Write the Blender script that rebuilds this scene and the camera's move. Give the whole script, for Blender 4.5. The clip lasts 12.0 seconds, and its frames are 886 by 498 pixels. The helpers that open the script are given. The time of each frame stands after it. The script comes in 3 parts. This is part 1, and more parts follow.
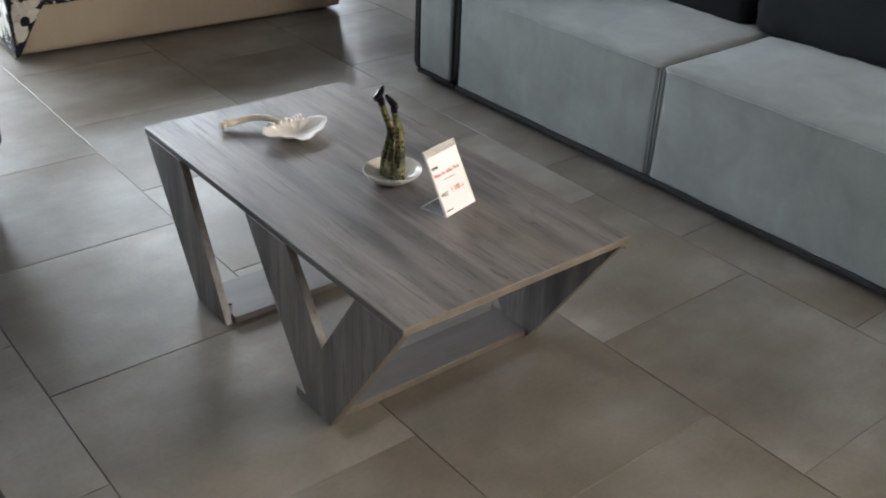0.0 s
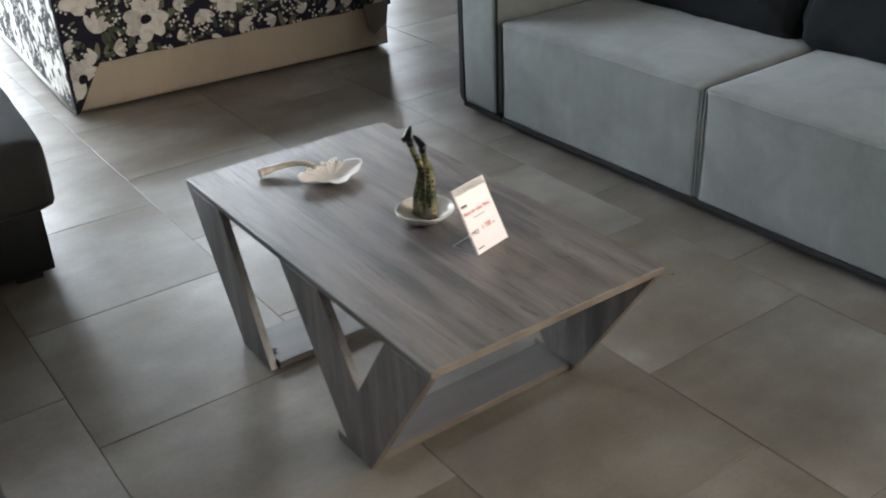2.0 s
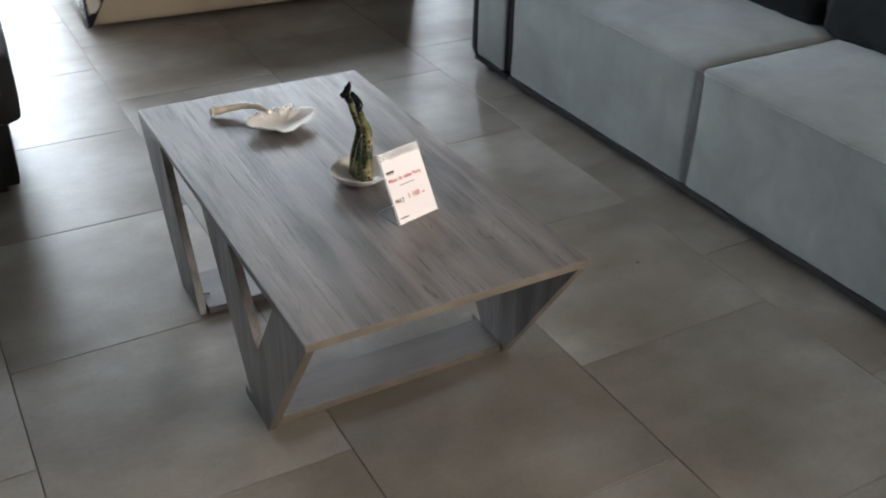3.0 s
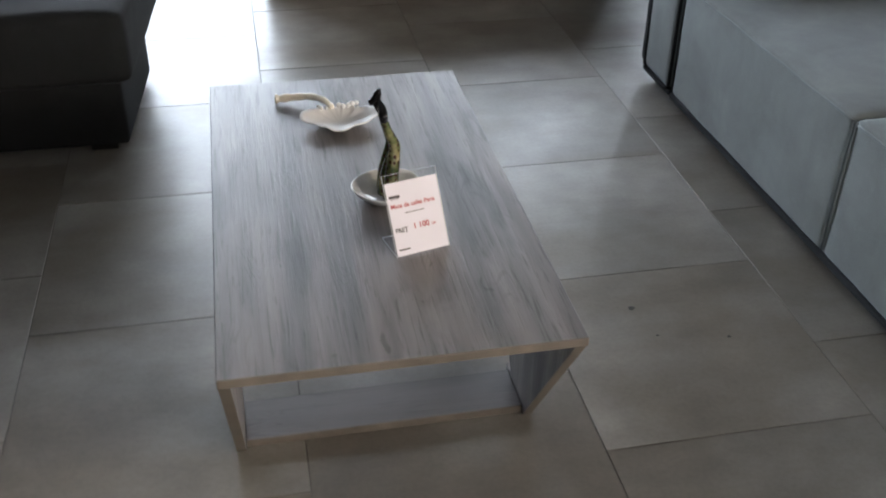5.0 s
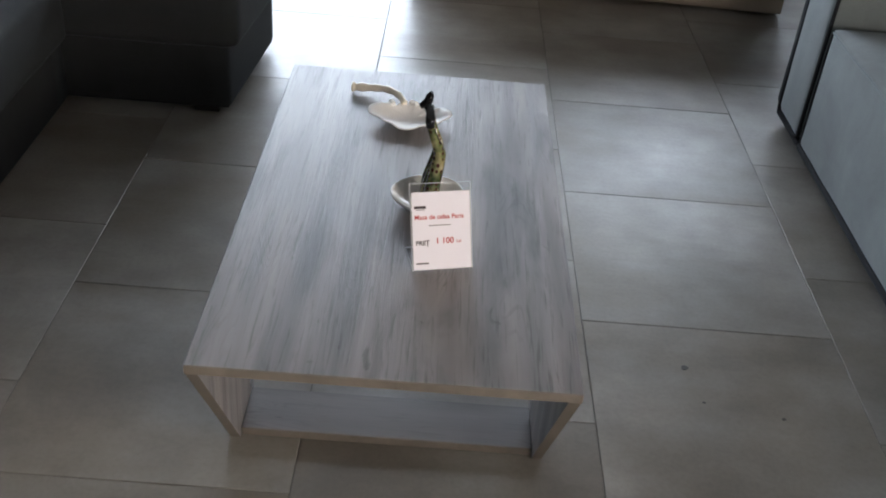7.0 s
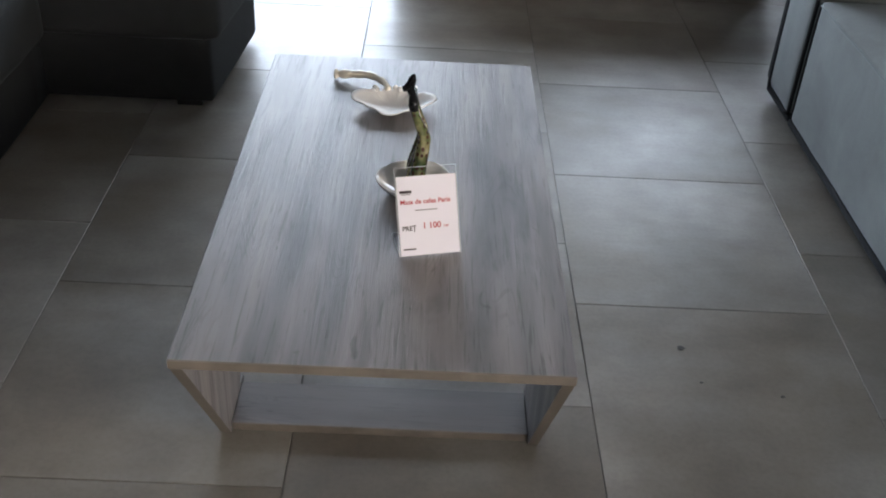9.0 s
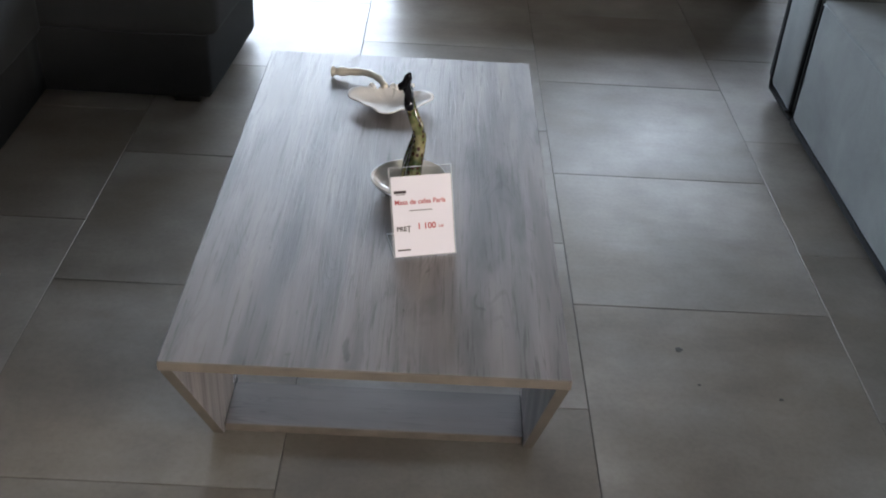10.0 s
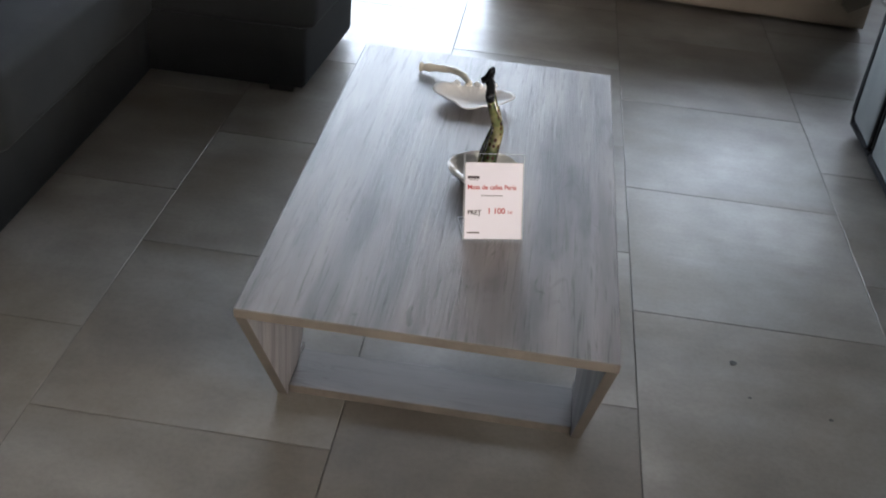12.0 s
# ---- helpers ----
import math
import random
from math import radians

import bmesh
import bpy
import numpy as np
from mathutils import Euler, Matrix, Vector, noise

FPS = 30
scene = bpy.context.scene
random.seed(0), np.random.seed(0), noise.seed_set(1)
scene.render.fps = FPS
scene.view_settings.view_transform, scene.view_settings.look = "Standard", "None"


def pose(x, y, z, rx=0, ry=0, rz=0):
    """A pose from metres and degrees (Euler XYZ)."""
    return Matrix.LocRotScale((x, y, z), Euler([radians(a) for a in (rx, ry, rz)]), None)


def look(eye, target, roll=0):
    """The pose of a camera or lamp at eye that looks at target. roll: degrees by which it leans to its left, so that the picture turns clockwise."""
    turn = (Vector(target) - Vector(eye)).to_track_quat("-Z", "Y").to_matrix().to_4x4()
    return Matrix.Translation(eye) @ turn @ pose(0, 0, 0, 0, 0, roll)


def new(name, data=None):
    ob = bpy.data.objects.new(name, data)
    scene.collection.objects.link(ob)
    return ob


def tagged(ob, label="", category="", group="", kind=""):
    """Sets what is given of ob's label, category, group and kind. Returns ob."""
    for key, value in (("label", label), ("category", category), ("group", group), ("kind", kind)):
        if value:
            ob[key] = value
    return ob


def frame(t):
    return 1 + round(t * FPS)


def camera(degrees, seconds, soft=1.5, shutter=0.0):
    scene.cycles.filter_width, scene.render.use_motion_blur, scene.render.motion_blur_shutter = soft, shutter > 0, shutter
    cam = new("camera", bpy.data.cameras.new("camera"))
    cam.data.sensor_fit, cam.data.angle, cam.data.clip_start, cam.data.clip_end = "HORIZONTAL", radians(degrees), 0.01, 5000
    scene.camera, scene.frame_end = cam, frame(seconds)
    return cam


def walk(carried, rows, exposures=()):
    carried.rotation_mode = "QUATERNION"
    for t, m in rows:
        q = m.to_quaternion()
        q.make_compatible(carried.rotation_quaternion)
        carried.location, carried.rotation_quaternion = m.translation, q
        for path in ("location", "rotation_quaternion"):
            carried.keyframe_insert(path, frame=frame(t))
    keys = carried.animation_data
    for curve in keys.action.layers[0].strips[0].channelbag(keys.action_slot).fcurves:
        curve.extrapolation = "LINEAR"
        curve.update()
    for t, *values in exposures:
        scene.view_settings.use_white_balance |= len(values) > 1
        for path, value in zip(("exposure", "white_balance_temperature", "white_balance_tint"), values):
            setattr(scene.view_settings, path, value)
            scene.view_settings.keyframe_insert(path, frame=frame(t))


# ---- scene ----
cam = camera(47.8, 12.0, soft=1.9, shutter=0.5)
PATH = [
    (0, (-1.267, -1.242, 1.516), (-0.159, 0.083, 0.508), 2.6),
    (0.5, (-1.27, -1.247, 1.524), (-0.125, 0.056, 0.528), 2.4),
    (1, (-1.274, -1.251, 1.537), (-0.143, 0.1, 0.59), -0.5),
    (1.5, (-1.267, -1.254, 1.523), (-0.155, 0.096, 0.552), 0.4),
    (2, (-1.169, -1.292, 1.535), (-0.171, 0.151, 0.574), -2.6),
    (2.5, (-0.995, -1.38, 1.544), (-0.049, 0.096, 0.581), -0.8),
    (3, (-0.819, -1.369, 1.539), (0.024, 0.1, 0.476), 1.4),
    (3.5, (-0.652, -1.259, 1.542), (0.027, 0.298, 0.485), 2.1),
    (3.7, (-0.589, -1.243, 1.564), (0.026, 0.327, 0.488), 1.1),
    (5.3, (-0.152, -1.277, 1.466), (0.142, 0.349, 0.339), 2.8),
    (5.5, (-0.116, -1.217, 1.444), (0.142, 0.388, 0.28), 4.0),
    (6, (-0.05, -1.149, 1.469), (0.098, 0.519, 0.376), 3.0),
    (6.5, (0.018, -1.169, 1.478), (0.061, 0.504, 0.381), 5.3),
    (6.7, (0.043, -1.183, 1.488), (0.08, 0.47, 0.363), 5.3),
    (8.5, (0.064, -1.168, 1.459), (0.103, 0.484, 0.332), 3.7),
    (9, (0.068, -1.161, 1.455), (0.109, 0.484, 0.318), 3.4),
    (9.5, (0.077, -1.15, 1.458), (0.112, 0.495, 0.321), 3.5),
    (10, (0.082, -1.139, 1.453), (0.118, 0.5, 0.308), 3.6),
    (10.5, (0.085, -1.135, 1.445), (0.1, 0.499, 0.291), 3.1),
    (11, (0.126, -1.15, 1.433), (0.094, 0.471, 0.262), 3.5),
    (11.5, (0.162, -1.181, 1.429), (-0.005, 0.44, 0.27), 4.4),
    (12, (0.1, -1.256, 1.44), (-0.013, 0.401, 0.327), 5.9),
]
# seconds, stops, kelvin, tint
EXPOSURES = [(0, 0.43, 6500, 13), (2.0, 0.36, 6500, 13), (3.5, 0.18, 6350, 14), (5.5, 0.09, 6200, 15), (9.5, 0.06, 6050, 15), (12, 0.06, 6050, 15)]
walk(cam, [(t, look(eye, target, roll)) for t, eye, target, roll in PATH], exposures=EXPOSURES)

# ---- light ----
# Openings: from, to, sill, head; shop windows ahead. East and south ones are unseen, added for warm fill.
WALL_Y, RY0, RX0, RX1, RZ1 = 5.4, -2.9, -4.2, 3.3, 3.2
NORTH_OPENINGS = [(-2.4, 0.2, 0.06, 2.6), (0.9, 2.4, 1.3, 2.5), (2.86, 3.14, 0.3, 2.4)]
EAST_FILL_OPENING = (-2.85, -1.05, 0.55, 2.2)
SOUTH_FILL_OPENING = (0.6, 2.2, 0.5, 2.2)
world = bpy.data.worlds.new("sky")
scene.world = world
world.use_nodes = True
sky = world.node_tree.nodes.new("ShaderNodeTexSky")
sky.sky_type, sky.sun_disc = "NISHITA", False
sky.sun_elevation, sky.sun_rotation = radians(40), radians(200)
world.node_tree.links.new(sky.outputs[0], world.node_tree.nodes["Background"].inputs[0])
world.node_tree.nodes["Background"].inputs[1].default_value = 0.12


def opening_lamp(opening, at, watts_per_m2, colour):
    """A lamp in an opening, for sky or added fill, whose own x runs along the wall; at: the wall's pose, shining to its
    -y.
    """
    x0, x1, z0, z1 = opening
    li = bpy.data.lights.new("opening_light", "AREA")
    li.shape, li.size, li.size_y = "RECTANGLE", x1 - x0, z1 - z0
    li.energy, li.color = watts_per_m2 * (x1 - x0) * (z1 - z0), colour
    new("opening_light", li).matrix_world = at @ pose((x0 + x1) / 2, 0.17, (z0 + z1) / 2, -90, 0, 0)


NORTH, EAST, SOUTH = pose(0, WALL_Y, 0), pose(RX1, 0, 0, 0, 0, -90), pose(0, RY0, 0, 0, 0, 180)
EAST_OWN = (-EAST_FILL_OPENING[1], -EAST_FILL_OPENING[0], *EAST_FILL_OPENING[2:])
SOUTH_OWN = (-SOUTH_FILL_OPENING[1], -SOUTH_FILL_OPENING[0], *SOUTH_FILL_OPENING[2:])
for opening, watts in zip(NORTH_OPENINGS, (27.5, 19.5, 40)):
    opening_lamp(opening, NORTH, watts, (0.85, 0.945, 1.0))
# Warm fill lamps in two added openings that are out of view.
opening_lamp(EAST_OWN, EAST, 66, (1.0, 0.88, 0.70))
opening_lamp(SOUTH_OWN, SOUTH, 9.5, (1.0, 0.90, 0.76))


# ---- materials ----
def nodes_of(name):
    m = bpy.data.materials.new(name)
    m.use_nodes = True
    return m, m.node_tree.nodes, m.node_tree.links, m.node_tree.nodes["Principled BSDF"]


def coords(n, l, scale, by_object=False):
    """Object coordinates, stretched; by_object shifts the pattern from piece to piece."""
    tc, mp = n.new("ShaderNodeTexCoord"), n.new("ShaderNodeMapping")
    l.new(tc.outputs["Object"], mp.inputs["Vector"])
    mp.inputs["Scale"].default_value = scale
    if by_object:
        info, mul = n.new("ShaderNodeObjectInfo"), n.new("ShaderNodeVectorMath")
        mul.operation = "SCALE"
        mul.inputs[0].default_value = (37.0, 53.0, 11.0)
        l.new(info.outputs["Random"], mul.inputs["Scale"])
        l.new(mul.outputs[0], mp.inputs["Location"])
    return mp.outputs[0]


def noise_tex(n, l, vec, scale, detail=4, rough=0.55, distortion=0.0):
    t = n.new("ShaderNodeTexNoise")
    t.inputs["Scale"].default_value, t.inputs["Detail"].default_value = scale, detail
    t.inputs["Roughness"].default_value, t.inputs["Distortion"].default_value = rough, distortion
    l.new(vec, t.inputs["Vector"])
    return t.outputs["Fac"]


def ramp(n, l, fac, stops, blend="LINEAR"):
    r = n.new("ShaderNodeValToRGB")
    r.color_ramp.interpolation = blend
    e = r.color_ramp.elements
    while len(e) < len(stops):
        e.new(0.5)
    for el, (p, c) in zip(e, stops):
        el.position, el.color = p, (*c, 1) if len(c) == 3 else c
    l.new(fac, r.inputs[0])
    return r.outputs[0]


def mix(n, l, kind, fac, a, b):
    m = n.new("ShaderNodeMixRGB")
    m.blend_type = kind
    for k, v in enumerate((fac, a, b)):
        if isinstance(v, (int, float)):
            m.inputs[k].default_value = v
        elif isinstance(v, tuple):
            m.inputs[k].default_value = (*v, 1)
        else:
            l.new(v, m.inputs[k])
    return m.outputs[0]


def bump(n, l, bsdf, height, strength, distance=0.002, over=None):
    """Fine relief; over: the outcome of a coarser one on which it lies."""
    b = n.new("ShaderNodeBump")
    b.inputs["Strength"].default_value, b.inputs["Distance"].default_value = strength, distance
    l.new(height, b.inputs["Height"])
    if over:
        l.new(over, b.inputs["Normal"])
    l.new(b.outputs[0], bsdf.inputs["Normal"])
    return b.outputs[0]


def grey(v):
    return (v, v, v)


def plain(name, colour, rough=0.5, metal=0.0, vary=0.12, scale=6.0, grain=120.0, relief=0.15):
    """A paint-like or plastic-like surface with faint wear."""
    m, n, l, b = nodes_of(name)
    v = coords(n, l, (1, 1, 1))
    big = noise_tex(n, l, v, scale, 5)
    fine = noise_tex(n, l, v, grain, 3)
    dark = tuple(c * (1 - vary) for c in colour)
    lite = tuple(min(1, c * (1 + vary)) for c in colour)
    l.new(ramp(n, l, big, [(0.3, dark), (0.7, lite)]), b.inputs["Base Color"])
    l.new(ramp(n, l, big, [(0.3, grey(rough * 0.85)), (0.7, grey(min(1, rough * 1.15)))]), b.inputs["Roughness"])
    b.inputs["Metallic"].default_value = metal
    if relief:
        bump(n, l, b, fine, relief, 0.0006)
    return m


def cloth(name, colour, sheen=0.4, vary=0.14, weave=420.0, tint=(0.8, 0.9, 1.0), rough=0.92):
    """Upholstery: soft blotches, a fine weave and a light nap."""
    m, n, l, b = nodes_of(name)
    v = coords(n, l, (1, 1, 1))
    big = noise_tex(n, l, v, 5.0, 5, 0.6, 0.4)
    brushed = noise_tex(n, l, coords(n, l, (30, 30, 4)), 1.0, 4)
    fine = noise_tex(n, l, v, weave, 2)
    c1 = ramp(n, l, big, [(0.28, tuple(c * (1 - vary) for c in colour)), (0.72, tuple(c * (1 + vary) for c in colour))])
    c2 = mix(n, l, "MULTIPLY", 0.2, c1, ramp(n, l, brushed, [(0.3, grey(0.75)), (0.7, grey(1.0))]))
    c3 = mix(n, l, "MULTIPLY", 0.35, c2, ramp(n, l, fine, [(0.3, grey(0.6)), (0.7, grey(1.0))]))
    l.new(c3, b.inputs["Base Color"])
    b.inputs["Roughness"].default_value = rough
    b.inputs["Specular IOR Level"].default_value = 0.25
    b.inputs["Sheen Weight"].default_value, b.inputs["Sheen Roughness"].default_value = sheen, 0.4
    b.inputs["Sheen Tint"].default_value = (*tint, 1)
    bump(n, l, b, fine, 0.35, 0.0008)
    return m


def laminate(name, along, tone=1.0, depth=1.0):
    """Grey-washed wood print: wide bands, long streaks, fine dark grain along one axis."""
    m, n, l, b = nodes_of(name)

    def stretched(across, length):
        return coords(n, l, tuple(length if k == along else across for k in range(3)))

    band = noise_tex(n, l, stretched(10.5 * depth, 0.9), 1.0, 2, 0.5, 0.3)
    streak = noise_tex(n, l, stretched(26, 2.2), 1.0, 4, 0.55, 0.5)
    smudge = noise_tex(n, l, stretched(10, 2.4), 1.0, 4, 0.55, 0.6)
    grain = noise_tex(n, l, stretched(150, 7), 1.0, 4, 0.6, 0.5)
    knots = noise_tex(n, l, stretched(30, 10), 1.0, 3, 0.5, 1.5)
    # figure: growth rings cut at a slant, as level lines of a stretched field
    field = noise_tex(n, l, stretched(11, 1.3), 1.0, 4, 0.42, 0.8)
    times, wave = n.new("ShaderNodeMath"), n.new("ShaderNodeMath")
    times.operation, wave.operation = "MULTIPLY", "SINE"
    times.inputs[1].default_value = 210.0
    l.new(field, times.inputs[0])
    l.new(times.outputs[0], wave.inputs[0])
    rings = ramp(n, l, wave.outputs[0], [(0.0, grey(1.0)), (0.50, grey(1.0)), (0.95, grey(0.62))])
    patch = ramp(n, l, noise_tex(n, l, stretched(9, 4.5), 1.0, 3, 0.5), [(0.50, grey(0.0)), (0.64, grey(0.60))])
    base = ramp(n, l, band, [(0.32, (0.128 * tone, 0.123 * tone, 0.129 * tone)), (0.45, (0.208 * tone, 0.197 * tone, 0.198 * tone)),
                             (0.56, (0.277 * tone, 0.256 * tone, 0.252 * tone)), (0.68, (0.180 * tone, 0.162 * tone, 0.162 * tone))])
    base = mix(n, l, "MULTIPLY", 0.45 * depth, base, ramp(n, l, streak, [(0.32, grey(0.60)), (0.52, grey(1.0)), (0.75, grey(1.1))]))
    base = mix(n, l, "MULTIPLY", 0.75 * depth, base, ramp(n, l, smudge, [(0.28, (0.44, 0.445, 0.47)), (0.45, grey(0.95)), (0.72, (1.09, 1.075, 1.05))]))
    base = mix(n, l, "MULTIPLY", min(1.0, 0.72 * depth), base, ramp(n, l, grain, [(0.32, grey(0.48)), (0.45, grey(1.0))]))
    base = mix(n, l, "MULTIPLY", patch, base, rings)
    base = mix(n, l, "MULTIPLY", 0.8, base, ramp(n, l, knots, [(0.25, grey(0.40)), (0.31, grey(1.0))]))
    l.new(base, b.inputs["Base Color"])
    l.new(ramp(n, l, streak, [(0.3, grey(0.40)), (0.7, grey(0.32))]), b.inputs["Roughness"])
    b.inputs["Specular IOR Level"].default_value = 0.85
    relief = mix(n, l, "MULTIPLY", patch, grain, rings)
    bump(n, l, b, relief, min(0.9, 0.9 * depth), 0.0010)
    return m


def tile_material():
    """Concrete-look porcelain: wide soft clouds, brown drifts, mottling and fine specks."""
    m, n, l, b = nodes_of("concrete_look_tile")
    v = coords(n, l, (1, 1, 1), True)
    cloud = noise_tex(n, l, v, 2.4, 3, 0.45)
    drift = noise_tex(n, l, coords(n, l, (1.2, 1.8, 1), True), 1.6, 2, 0.4)
    mottle = noise_tex(n, l, v, 11, 4, 0.5)
    stroke = noise_tex(n, l, coords(n, l, (1.6, 4.5, 1), True), 1.8, 4, 0.55)
    speck = noise_tex(n, l, v, 90, 3, 0.6)
    c = ramp(n, l, cloud, [(0.0, (0.110, 0.100, 0.084)), (0.45, (0.262, 0.252, 0.232)), (0.60, (0.330, 0.324, 0.306)), (1.0, (0.520, 0.516, 0.500))])
    c = mix(n, l, "MIX", ramp(n, l, drift, [(0.36, grey(0.0)), (0.74, grey(0.75))], "EASE"), c, (0.188, 0.163, 0.130))
    c = mix(n, l, "MULTIPLY", 0.55, c, ramp(n, l, mottle, [(0.0, grey(0.60)), (1.0, grey(1.38))]))
    c = mix(n, l, "MULTIPLY", 0.6, c, ramp(n, l, stroke, [(0.0, (0.58, 0.53, 0.47)), (1.0, grey(1.36))]))
    c = mix(n, l, "MULTIPLY", 0.5, c, ramp(n, l, speck, [(0.3, grey(0.84)), (0.6, grey(1.04))]))
    info = n.new("ShaderNodeObjectInfo")
    c = mix(n, l, "MULTIPLY", 1.0, c, ramp(n, l, info.outputs["Random"], [(0.0, grey(0.90)), (1.0, grey(1.08))]))
    l.new(c, b.inputs["Base Color"])
    l.new(ramp(n, l, stroke, [(0.0, grey(0.39)), (1.0, grey(0.285))]), b.inputs["Roughness"])
    b.inputs["Specular IOR Level"].default_value = 0.55
    waves = bump(n, l, b, stroke, 0.30, 0.006)
    bump(n, l, b, speck, 0.10, 0.0006, waves)
    return m


def clear(name, rough=0.02, ior=1.49, tint=(1, 1, 1)):
    m, n, l, b = nodes_of(name)
    b.inputs["Transmission Weight"].default_value = 1.0
    b.inputs["Roughness"].default_value, b.inputs["IOR"].default_value = rough, ior
    b.inputs["Base Color"].default_value = (*tint, 1)
    return m


def thin_clear(name):
    """A thin clear sheet: what lies behind, and a faint gloss."""
    m, n, l, b = nodes_of(name)
    see, shine, both = (n.new(k) for k in ("ShaderNodeBsdfTransparent", "ShaderNodeBsdfGlossy", "ShaderNodeMixShader"))
    see.inputs[0].default_value = (0.985, 0.99, 0.99, 1)
    shine.inputs["Roughness"].default_value, both.inputs[0].default_value = 0.05, 0.016
    l.new(see.outputs[0], both.inputs[1])
    l.new(shine.outputs[0], both.inputs[2])
    l.new(both.outputs[0], n["Material Output"].inputs[0])
    return m


def glaze(name, colour, rough=0.12, vary=0.08, scale=25.0):
    m, n, l, b = nodes_of(name)
    v = coords(n, l, (1, 1, 1))
    c = noise_tex(n, l, v, scale, 4, 0.6)
    l.new(ramp(n, l, c, [(0.3, tuple(x * (1 - vary) for x in colour)), (0.7, tuple(min(1, x * (1 + vary)) for x in colour))]), b.inputs["Base Color"])
    b.inputs["Roughness"].default_value = rough
    b.inputs["Coat Weight"].default_value, b.inputs["Coat Roughness"].default_value = 0.5, 0.06
    bump(n, l, b, noise_tex(n, l, v, 180, 2), 0.1, 0.0005)
    return m


def stocking():
    """Glossy green glaze with small dark and ochre diamonds."""
    m, n, l, b = nodes_of("green_patterned_glaze")
    v = coords(n, l, (1, 1, 0.75))
    vor = n.new("ShaderNodeTexVoronoi")
    vor.inputs["Scale"].default_value, vor.inputs["Randomness"].default_value = 115, 0.25
    l.new(v, vor.inputs["Vector"])
    patchy = noise_tex(n, l, v, 34, 2)
    ground = ramp(n, l, patchy, [(0.40, (0.045, 0.070, 0.022)), (0.50, (0.150, 0.160, 0.060)), (0.60, (0.300, 0.260, 0.120)), (0.72, (0.460, 0.430, 0.300))])
    c = mix(n, l, "MIX", ramp(n, l, vor.outputs["Distance"], [(0.32, grey(1.0)), (0.45, grey(0.0))]), ground, (0.060, 0.022, 0.012))
    l.new(c, b.inputs["Base Color"])
    b.inputs["Roughness"].default_value = 0.14
    b.inputs["Coat Weight"].default_value = 0.6
    bump(n, l, b, vor.outputs["Distance"], 0.25, 0.0008)
    return m


def petal_material():
    m, n, l, b = nodes_of("printed_white_petals")
    geo = n.new("ShaderNodeNewGeometry")
    v = coords(n, l, (1, 1, 1))
    shade = noise_tex(n, l, v, 26, 4, 0.6, 0.5)
    c = ramp(n, l, shade, [(0.28, (0.40, 0.38, 0.34)), (0.45, (0.66, 0.64, 0.59)), (0.65, (0.76, 0.75, 0.71))])
    c = mix(n, l, "MULTIPLY", 1.0, c, ramp(n, l, geo.outputs["Random Per Island"], [(0.0, grey(0.74)), (0.5, grey(0.97)), (1.0, grey(1.0))]))
    l.new(c, b.inputs["Base Color"])
    b.inputs["Roughness"].default_value = 0.85
    return m


def leaf_material():
    m, n, l, b = nodes_of("printed_green_leaves")
    geo = n.new("ShaderNodeNewGeometry")
    l.new(ramp(n, l, geo.outputs["Random Per Island"], [(0.0, (0.030, 0.042, 0.030)), (0.6, (0.085, 0.105, 0.065)), (1.0, (0.20, 0.21, 0.15))]), b.inputs["Base Color"])
    b.inputs["Roughness"].default_value = 0.85
    return m


TILE = tile_material()
GROUT = plain("dark_grout", (0.150, 0.141, 0.128), 0.9, vary=0.5, scale=2.2)
# Walls and ceiling stay out of view; their dark tones hold back bounced light.
WALL = plain("unseen_wall_low_bounce", (0.085, 0.080, 0.073), 0.85, vary=0.05, scale=2, relief=0.1)
CEILING = plain("unseen_ceiling_low_bounce", (0.115, 0.111, 0.106), 0.9, vary=0.04, scale=2)
ALU = plain("grey_window_frame", (0.30, 0.31, 0.32), 0.4, 0.6)
PANE = clear("window_glass", 0.0, 1.5)
TOPWOOD = laminate("grey_wood_laminate_top", 1, 0.96, 1.28)
LEGWOOD = laminate("grey_wood_laminate_leg", 2, 1.08, 1.28)
# Shelf laminate is toned down: the shade under the table top is in its colour.
SHELFWOOD_SHADED = laminate("grey_wood_laminate_shelf_shaded", 0, 0.62, 0.3)
EDGE = plain("tan_edge_band", (0.170, 0.146, 0.120), 0.55, vary=0.22, scale=18, grain=200)
VELVET = cloth("blue_grey_velvet", (0.300, 0.333, 0.328), 0.45, 0.17)
WELT = cloth("dark_piping", (0.035, 0.038, 0.042), 0.1, 0.1)
SEAM = cloth("grey_piping", (0.300, 0.335, 0.340), 0.3, 0.1)
BACKCLOTH = cloth("slate_cushion_cloth", (0.012, 0.015, 0.018), 0.07, 0.25)
CHARCOAL = cloth("charcoal_sofa_cloth", (0.020, 0.022, 0.023), 0.03, 0.18, tint=(0.75, 0.85, 1.0))
BLACKWOOD = plain("black_plinth", (0.012, 0.012, 0.013), 0.5)
CREAM = cloth("cream_upholstery", (0.56, 0.48, 0.375), 0.15, 0.05, tint=(1, 0.95, 0.9))
NAVY = cloth("navy_printed_cotton", (0.020, 0.019, 0.034), 0.05, 0.25, tint=(1, 1, 1))
PETAL, LEAF = petal_material(), leaf_material()
FLAPCLOTH = cloth("grey_lining", (0.27, 0.235, 0.19), 0.1, 0.15)
WHITEHEM = cloth("white_hem", (0.65, 0.64, 0.60), 0.1, 0.06)
ACRYLIC = thin_clear("clear_acrylic")
